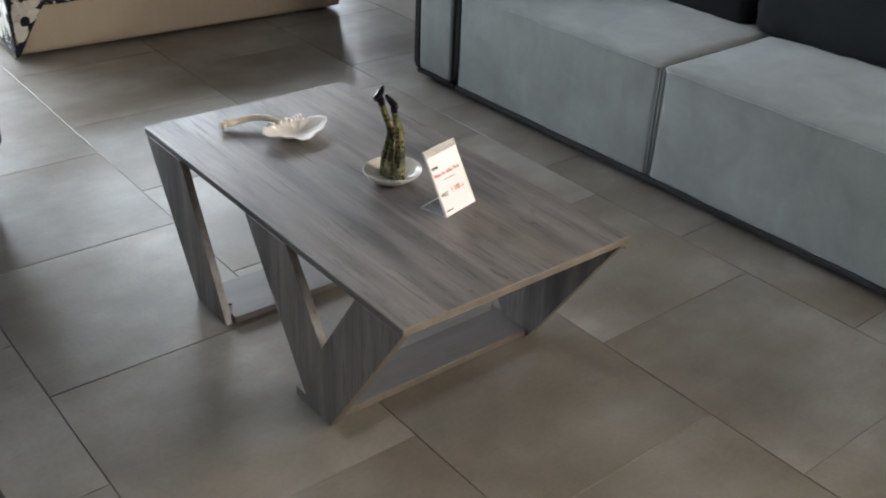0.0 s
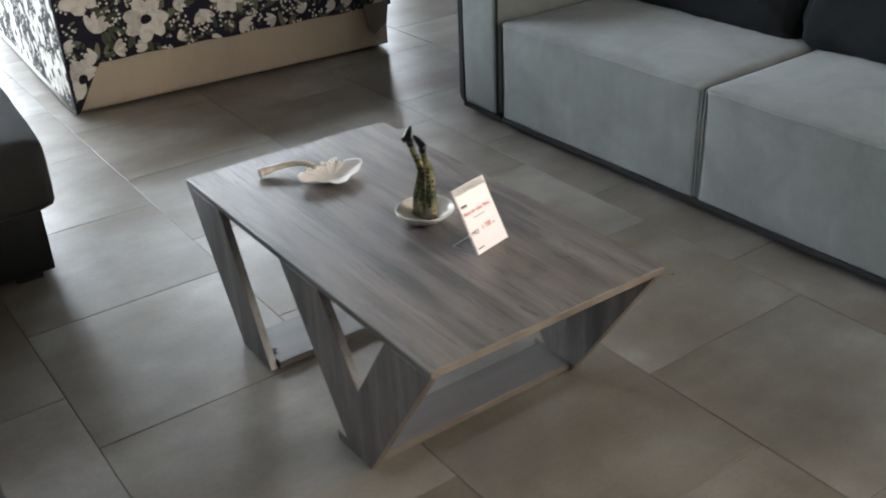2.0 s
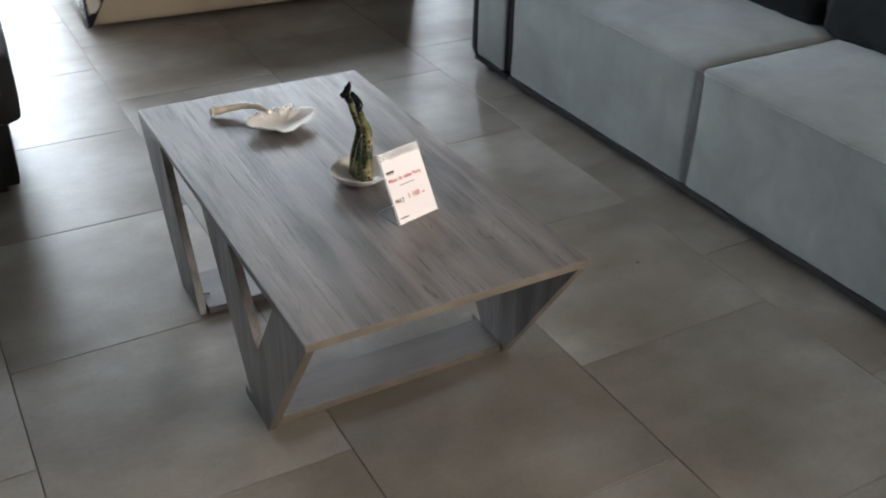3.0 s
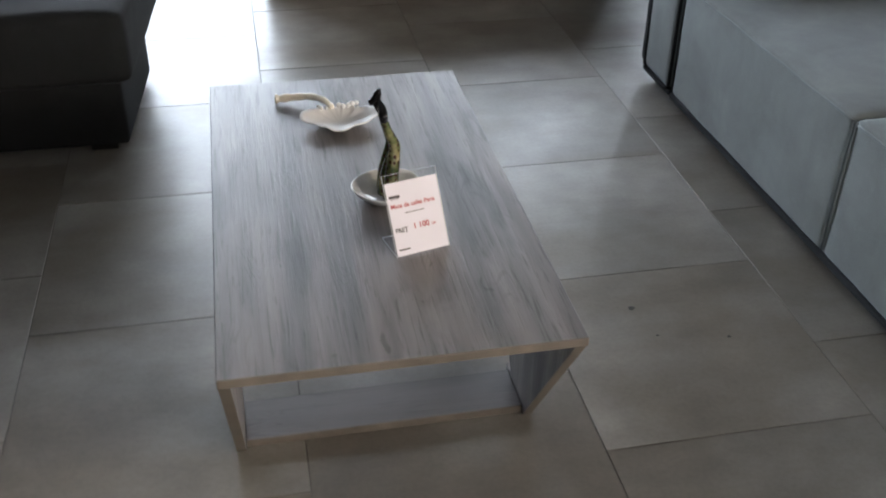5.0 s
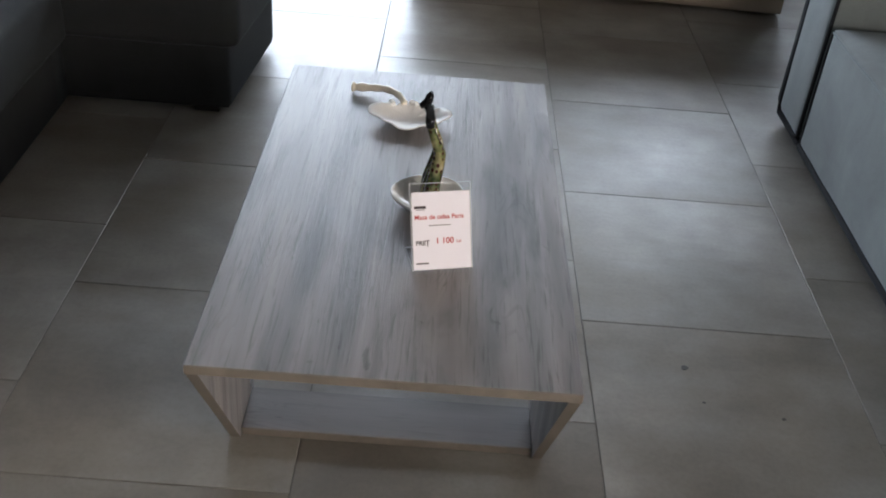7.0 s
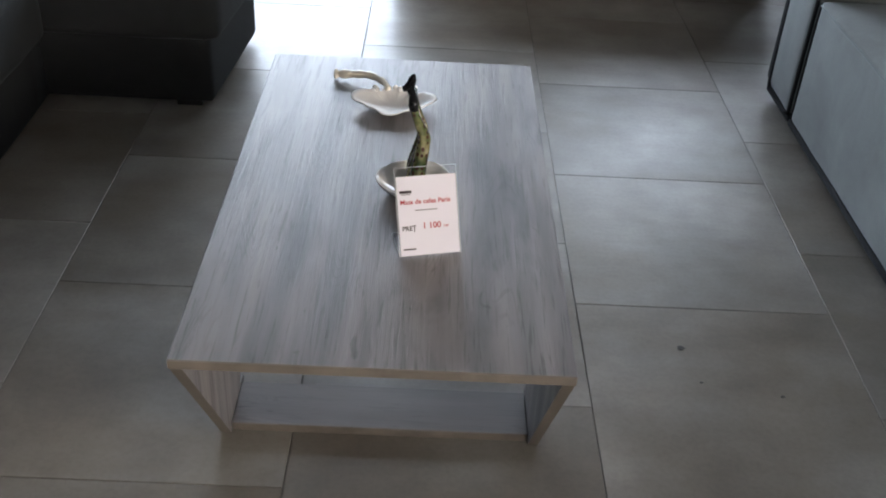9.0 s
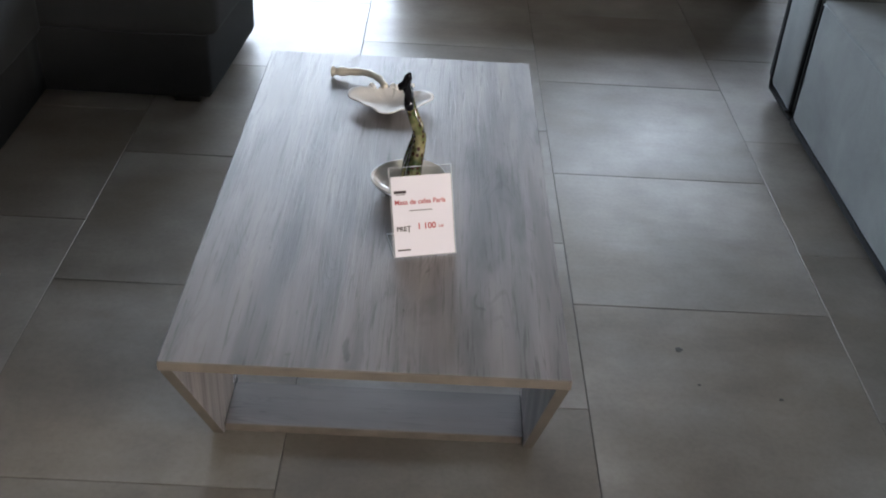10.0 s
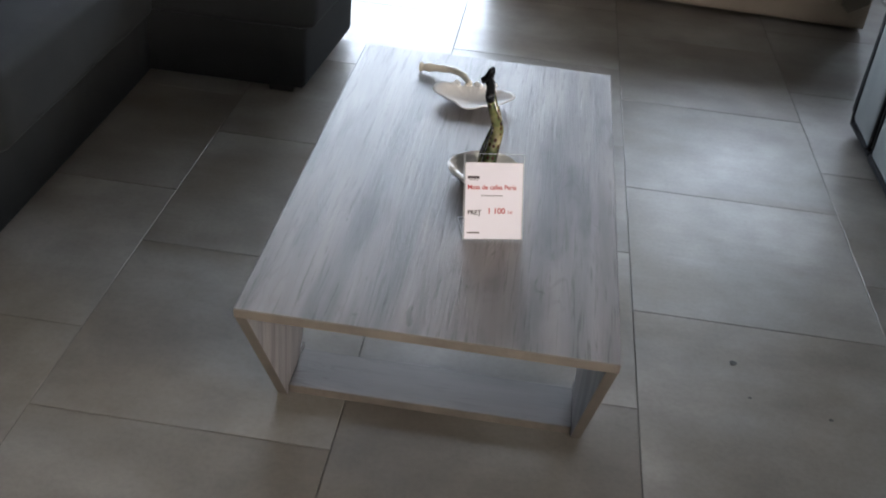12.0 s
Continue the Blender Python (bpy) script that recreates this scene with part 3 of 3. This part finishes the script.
# ---- blue-grey sofa ----
def grey_sofa():
    so = thing("sofa", (1.229, 0, 0), "blue-grey velvet modular sofa with dark piping and slate back cushions", "sofa", turn=0.7)
    part("plinth", box(0.045, 0.95, -1.40, 1.92, 0.0, 0.032, 0.004, 1), BLACKWOOD, so, "recessed black plinth")
    part("base_rail", box(-0.002, 0.98, -1.42, 1.69, 0.026, 0.048, 0.008, 2), WELT, so, "dark base trim")
    mods = [(0.6795, 1.682), (-0.3435, 0.6745), (-1.38, -0.3485)]
    for k, (y0, y1) in enumerate(mods):
        seat = part("seat_module", cushion(0.0, 0.96, y0, y1, 0.046, 0.440, 0.013, 0.016, 26, 0.0018, k * 5.3, True), VELVET, so, "blue-grey velvet seat block", True)
        e = 0.012
        lip = [(-0.001, y0 + e + (y1 - y0 - 2 * e) * i / 24, 0.426 + 0.0015 * math.sin(i * 0.9 + k)) for i in range(25)]
        part("piping", tube(lip, 0.0036, 6), SEAM, seat, smooth=True)
        for y in (y0 + 0.004, y1 - 0.004):
            part("piping", tube([(0.003, y, 0.055), (0.0, y, 0.2), (0.0, y, 0.33), (0.002, y, 0.430)], 0.0036, 6), WELT if y > 1.6 else SEAM, seat, smooth=True)
    arm = part("armrest", cushion(0.0, 1.0, 1.712, 1.935, 0.045, 0.62, 0.02, 0.006, 14, 0.002, 2.0), VELVET, so, "blue-grey velvet armrest", True)
    shell = slab([(0.0, 0.075), (0.012, 0.042), (0.03, 0.03), (1.0, 0.03), (1.0, 0.64), (0.0, 0.64)], 1, 1.933, 1.966, 0.006)
    part("outer_panel", shell, WELT, arm, "dark outer panel")
    part("piping", tube([(0.004, 1.714, 0.62), (0.002, 1.714, 0.3), (0.002, 1.714, 0.06), (0.0, 1.74, 0.044), (0.0, 1.92, 0.040), (0.002, 1.933, 0.06), (0.002, 1.933, 0.3), (0.004, 1.933, 0.62)], 0.006, 8), WELT, arm, smooth=True)
    part("base_trim", box(0.0, 0.98, 1.70, 1.94, 0.028, 0.048, 0.007, 2), WELT, arm)
    part("backrest", cushion(0.86, 1.05, -1.40, 1.70, 0.40, 0.80, 0.05, 0.01, 12, 0.003), VELVET, so, smooth=True)
    for k, (y0, y1) in enumerate([(0.775, 1.70), (-0.30, 0.735), (-1.36, -0.33)]):
        bm = cushion(-0.11, 0.11, y0, y1, 0.0, 0.50, 0.035, 0.030, 32, 0.017, 9.1 * k)
        bmesh.ops.transform(bm, matrix=pose(0.645, 0, 0.425, 0, 12, 0), verts=bm.verts)
        part("back_cushion", bm, BACKCLOTH, so, "slate back cushion", True)
    tag = thing("price_tag", (0, 0, 0), "small pink and white printed price tag on the back cushion", "tag")
    tag.matrix_world = pose(1.742, 0.968, 0.615, 8, 12, 4)
    part("tag_paper", box(-0.002, 0.0, -0.055, 0.055, -0.035, 0.05), PAPER, tag)
    for z in (0.03, 0.012, -0.008):
        part("print_bar", box(-0.0035, -0.0022, -0.04, 0.035, z - 0.004, z + 0.004), RED, tag)


grey_sofa()


# ---- charcoal corner sofa ----
def corner_sofa():
    so = thing("corner_sofa", (-1.112, 1.648, 0), "charcoal fabric corner sofa with a projecting end seat", "sofa")
    def splayed(bm):
        """The free end runs out a little towards the back."""
        for v in bm.verts:
            if v.co.x > 0.2:
                v.co.x += 0.075 * max(0.0, v.co.y)
        return bm
    part("end_base", splayed(cushion(-0.85, 0.508, 0.006, 0.58, 0.022, 0.246, 0.012, 0.002, 10, 0.001)), CHARCOAL, so, smooth=True)
    part("end_cushion", splayed(cushion(-0.85, 0.552, -0.032, 0.70, 0.236, 0.460, 0.032, 0.010, 18, 0.003, 4.0, True)), CHARCOAL, so, "charcoal end seat cushion", True)
    part("seat_base", cushion(-0.85, 0.006, -2.0, 0.010, 0.022, 0.246, 0.012, 0.002, 10, 0.001), CHARCOAL, so, smooth=True)
    for k, (y0, y1) in enumerate([(-1.0, -0.04), (-2.0, -1.005)]):
        part("seat_cushion", cushion(-0.85, 0.052, y0, y1, 0.236, 0.445, 0.035, 0.012, 18, 0.003, 7.0 + k, True), CHARCOAL, so, "charcoal seat cushion", True)
    part("backrest", cushion(-1.08, -0.83, -2.0, 0.70, 0.022, 0.82, 0.05, 0.01, 12, 0.003), CHARCOAL, so, smooth=True)
    for x, y in ((0.43, 0.05), (0.43, 0.57), (-0.08, -0.05), (-0.08, -1.95), (-1.0, -1.95), (-1.0, 0.6)):
        part("foot", box(x - 0.04, x + 0.04, y - 0.025, y + 0.025, 0.0, 0.024, 0.003, 1), BLACKWOOD, so)


corner_sofa()


# ---- bed with printed bedspread ----
BW, BL, BH = 1.59, 2.0, 0.52


def flower_print(bm_p, bm_l, bm_c, frame_of, spots):
    """Flat printed blossoms, leaves and dark hearts on a face; frame_of(u, v, lift) gives a place on it."""
    def blob(bm, u, v, ru, rv, turn, lift, n=10, wob=0.12):
        ph = random.uniform(0, 6.28)
        ring = []
        if frame_of(u, v, lift) is None:
            return
        for k in range(n):
            a = 2 * math.pi * k / n
            r = 1 + wob * math.sin(2 * a + ph) + wob * 0.6 * math.sin(3 * a + 2 * ph)
            x, y = ru * r * math.cos(a), rv * r * math.sin(a)
            for cut in (1, 0.85, 0.7, 0.55, 0.4, 0.25, 0.1, 0.0):
                p = frame_of(u + cut * (x * math.cos(turn) - y * math.sin(turn)), v + cut * (x * math.sin(turn) + y * math.cos(turn)), lift)
                if p is not None:
                    break
            ring.append(p)
        bm.faces.new([bm.verts.new(p) for p in ring])
    for u, v, size, kind in spots:
        th = random.uniform(0, 6.28)
        for k in range(random.randint(3, 6)):
            a = th + random.uniform(0, 6.28)
            blob(bm_l, u + math.cos(a) * size * 1.05, v + math.sin(a) * size * 1.05, size * 0.42, size * 0.16, a + random.uniform(-0.5, 0.5), 0.0012 + 0.0001 * k)
        if kind == "bloom":
            n = random.randint(6, 8)
            for k in range(n):
                a = th + 2 * math.pi * k / n + random.uniform(-0.12, 0.12)
                blob(bm_p, u + math.cos(a) * size * 0.56, v + math.sin(a) * size * 0.56, size * 0.46, size * 0.34, a, 0.0020 + 0.00012 * k)
            blob(bm_c, u, v, size * 0.24, size * 0.22, th, 0.0034, 14, 0.08)
        elif kind == "bud":
            for k in range(4):
                a = th + (k - 1.5) * 0.55
                blob(bm_p, u + math.cos(a) * size * 0.4, v + math.sin(a) * size * 0.4, size * 0.48, size * 0.22, a, 0.0022 + 0.00012 * k)
        else:
            for k in range(9):
                blob(bm_p, u + random.uniform(-size, size), v + random.uniform(-size, size), 0.006, 0.006, 0, 0.0028, 7)


def bed():
    bd = thing("bed", (-0.100, 3.012, 0), "cream upholstered bed base under a floral bedspread", "bed", turn=-3.3)
    part("bed_base", cushion(0.012, BW - 0.012, 0.012, BL - 0.012, 0.014, 0.40, 0.012, 0.003, 12, 0.001), CREAM, bd, "cream upholstered base", True)
    for x, y in ((0.08, 0.1), (BW - 0.08, 0.1), (0.08, BL - 0.1), (BW - 0.08, BL - 0.1)):
        part("foot", box(x - 0.03, x + 0.03, y - 0.03, y + 0.03, 0, 0.017, 0.003, 1), BLACKWOOD, bd)
    part("mattress", cushion(0.01, BW - 0.01, 0.01, BL - 0.01, 0.395, BH - 0.004, 0.03, 0.004, 10, 0.001), WHITEHEM, bd, smooth=True)
    spread = thing("bedspread", (-0.100, 3.012, 0), "navy cotton bedspread printed with white flowers and leaves", "bedspread", turn=-3.3)
    hem_mid = 0.222

    def hem(x):
        """Height of the lower edge along the foot end: to the floor at one corner, raised along the rest."""
        d = x
        return 0.012 + max(0.0, min(1.0, (d - 0.012) / 0.125)) * (hem_mid - 0.012) + 0.003 * math.sin(x * 23)

    def foot_face(u, v, lift):
        if not (0.004 < u < BW - 0.004) or v < hem(max(0, min(BW, u))) + 0.001 or v > BH - 0.006:
            return None
        return Vector((u, -0.004 - lift, v))

    def side_face(u, v, lift, lowest=0.022):
        if not (0.004 < u < BL - 0.01) or v < lowest or v > BH - 0.006:
            return None
        return Vector((-0.004 - lift, u, v))

    def east_face(u, v, lift):
        p = side_face(u, v, lift, hem_mid + 0.004)
        return None if p is None else Vector((BW + 0.004 + lift, p.y, p.z))

    def top_face(u, v, lift):
        return Vector((u, v, BH + 0.006 + lift)) if 0.01 < u < BW - 0.01 and 0.01 < v < BL - 0.01 else None
    bm = bmesh.new()
    n = 90
    lo = [bm.verts.new((BW * k / n, -0.004, hem(BW * k / n))) for k in range(n + 1)]
    hi = [bm.verts.new((BW * k / n, -0.004, BH)) for k in range(n + 1)]
    for k in range(n):
        bm.faces.new((lo[k], lo[k + 1], hi[k + 1], hi[k]))
    m = 30
    for sx, low in ((-0.004, 0.016), (BW + 0.004, hem_mid)):
        a = [bm.verts.new((sx, -0.004 + (BL + 0.004) * k / m, low)) for k in range(m + 1)]
        b = [bm.verts.new((sx, -0.004 + (BL + 0.004) * k / m, BH)) for k in range(m + 1)]
        for k in range(m):
            bm.faces.new((a[k], a[k + 1], b[k + 1], b[k]))
    q = [bm.verts.new(p) for p in ((-0.004, -0.004, BH + 0.004), (BW + 0.004, -0.004, BH + 0.004), (BW + 0.004, BL, BH + 0.004), (-0.004, BL, BH + 0.004))]
    bm.faces.new(q)
    bmesh.ops.recalc_face_normals(bm, faces=bm.faces)
    sheet = part("sheet", bm, NAVY, spread, "navy cotton sheet")
    solid = sheet.modifiers.new("thickness", "SOLIDIFY")
    solid.thickness, solid.offset = 0.003, -1
    rng = random.Random(4)
    petals, leaves, hearts = bmesh.new(), bmesh.new(), bmesh.new()
    for face, ulen, v0, v1 in ((foot_face, BW, 0.02, BH), (side_face, BL, 0.02, BH), (east_face, BL, 0.02, BH), (top_face, BW, 0.05, BL)):
        spots = [(0.37, 0.37, 0.100, "bloom"), (0.055, 0.165, 0.088, "bloom"), (0.14, 0.36, 0.085, "bud"), (0.62, 0.36, 0.075, "bud"), (0.02, 0.05, 0.06, "bud"), (0.215, 0.265, 0.062, "bud"), (0.35, 0.25, 0.055, "bud"), (0.50, 0.262, 0.045, "bud"),
                 (0.64, 0.255, 0.040, "dots"), (0.80, 0.275, 0.068, "bud"), (0.97, 0.262, 0.055, "bud"), (1.12, 0.27, 0.050, "bud"), (1.28, 0.262, 0.055, "bud")] if face is foot_face else []
        tries = 0
        while tries < 5000:
            tries += 1
            kind = rng.choices(("bloom", "bud", "dots"), (4, 3, 2))[0]
            size = {"bloom": rng.uniform(0.078, 0.105), "bud": rng.uniform(0.050, 0.072), "dots": 0.035}[kind]
            u, v = rng.uniform(0, ulen), rng.uniform(v0, v1)
            if all((u - a) ** 2 + (v - b) ** 2 > ((size + s) * 0.70) ** 2 for a, b, s, _ in spots):
                spots.append((u, v, size, kind))
        flower_print(petals, leaves, hearts, face, spots)
    for name, b, m2 in (("petal_print", petals, PETAL), ("leaf_print", leaves, LEAF), ("heart_print", hearts, NAVY)):
        tagged(part(name, b, m2, sheet), kind="stuff")
    part("white_hem", tube([(-0.006, 0.0, 0.022), (-0.007, 0.6, 0.022), (-0.006, 1.2, 0.022), (-0.006, BL, 0.022)], 0.009, 8), WHITEHEM, spread, "white side hem", True)
    flap = slab([(BW - 0.155, hem_mid + 0.02), (BW - 0.135, hem_mid - 0.105), (BW - 0.10, hem_mid - 0.135), (BW - 0.03, hem_mid - 0.09), (BW - 0.015, hem_mid + 0.02)], 1, -0.013, -0.009, 0.001)
    part("folded_corner", flap, FLAPCLOTH, spread, "grey folded-back corner lining")


bed()


# ---- small traces ----
def traces():
    bm = bmesh.new()
    tube(smooth_path([(-0.010, -0.003, 0.003), (-0.003, 0.002, 0.005), (0.004, 0.001, 0.004), (0.011, -0.004, 0.003)], 4), 0.0024, 6, bm=bm)
    scrap = part("scrap", bm, BLACKWOOD, label="small dark curled scrap lying on the base shelf", smooth=True)
    scrap.matrix_world = pose(-0.285, 0.811, 0.0232, 0, 0, 15)
    tagged(scrap, category="scrap")
    for x, y, r in ((0.666, 0.590, 0.0085), (0.690, 0.475, 0.004), (0.86, 0.44, 0.005)):
        n = 14
        spot = slab([(r * (1 + 0.18 * math.sin(3 * a + x * 40)) * math.cos(a), r * 0.8 * (1 + 0.15 * math.sin(2 * a + y * 30)) * math.sin(a)) for a in [2 * math.pi * k / n for k in range(n)]], 2, 0.0, 0.0007, 0)
        part("stain", spot, GRIME, FLOOR).location = (x, y, 0.0003)


GRIME = plain("grey_grime", (0.085, 0.083, 0.078), 0.7, vary=0.3, scale=80)
traces()


# ---- floor tiles, one object each ----
PITCH_X, PITCH_Y = 0.615, 0.610


def floor_tiles():
    """Whole tiles share one mesh; those along the walls are cut to the room."""
    g = 0.0012
    meshes = {}

    def tile_mesh(x0, x1, y0, y1):
        key = tuple(round(v, 4) for v in (x0, x1, y0, y1))
        if key not in meshes:
            bm = box(x0 + g, x1 - g, y0 + g, y1 - g, -0.008, 0.0)
            top = [e for e in bm.edges if all(v.co.z > -0.001 for v in e.verts)]
            bmesh.ops.bevel(bm, geom=top, offset=0.0009, segments=1, affect="EDGES")
            first = part("tile", bm, TILE, FLOOR)
            meshes[key] = first.data
            bpy.data.objects.remove(first)
        return meshes[key]

    hx, hy = PITCH_X / 2, PITCH_Y / 2
    for i in range(-8, 7):
        x = 0.1325 + i * PITCH_X
        row = (1.604 if i % 2 == 0 else 1.960) + hy
        for j in range(-9, 8):
            y = row + j * PITCH_Y
            x0, x1 = max(-hx, RX0 - x), min(hx, RX1 - x)
            y0, y1 = max(-hy, RY0 - y), min(hy, WALL_Y - y)
            if x1 - x0 < 0.02 or y1 - y0 < 0.02:
                continue
            t = new("tile", tile_mesh(x0, x1, y0, y1))
            t.parent = FLOOR
            t.location = (x, y, random.uniform(-0.0004, 0.0002))


floor_tiles()
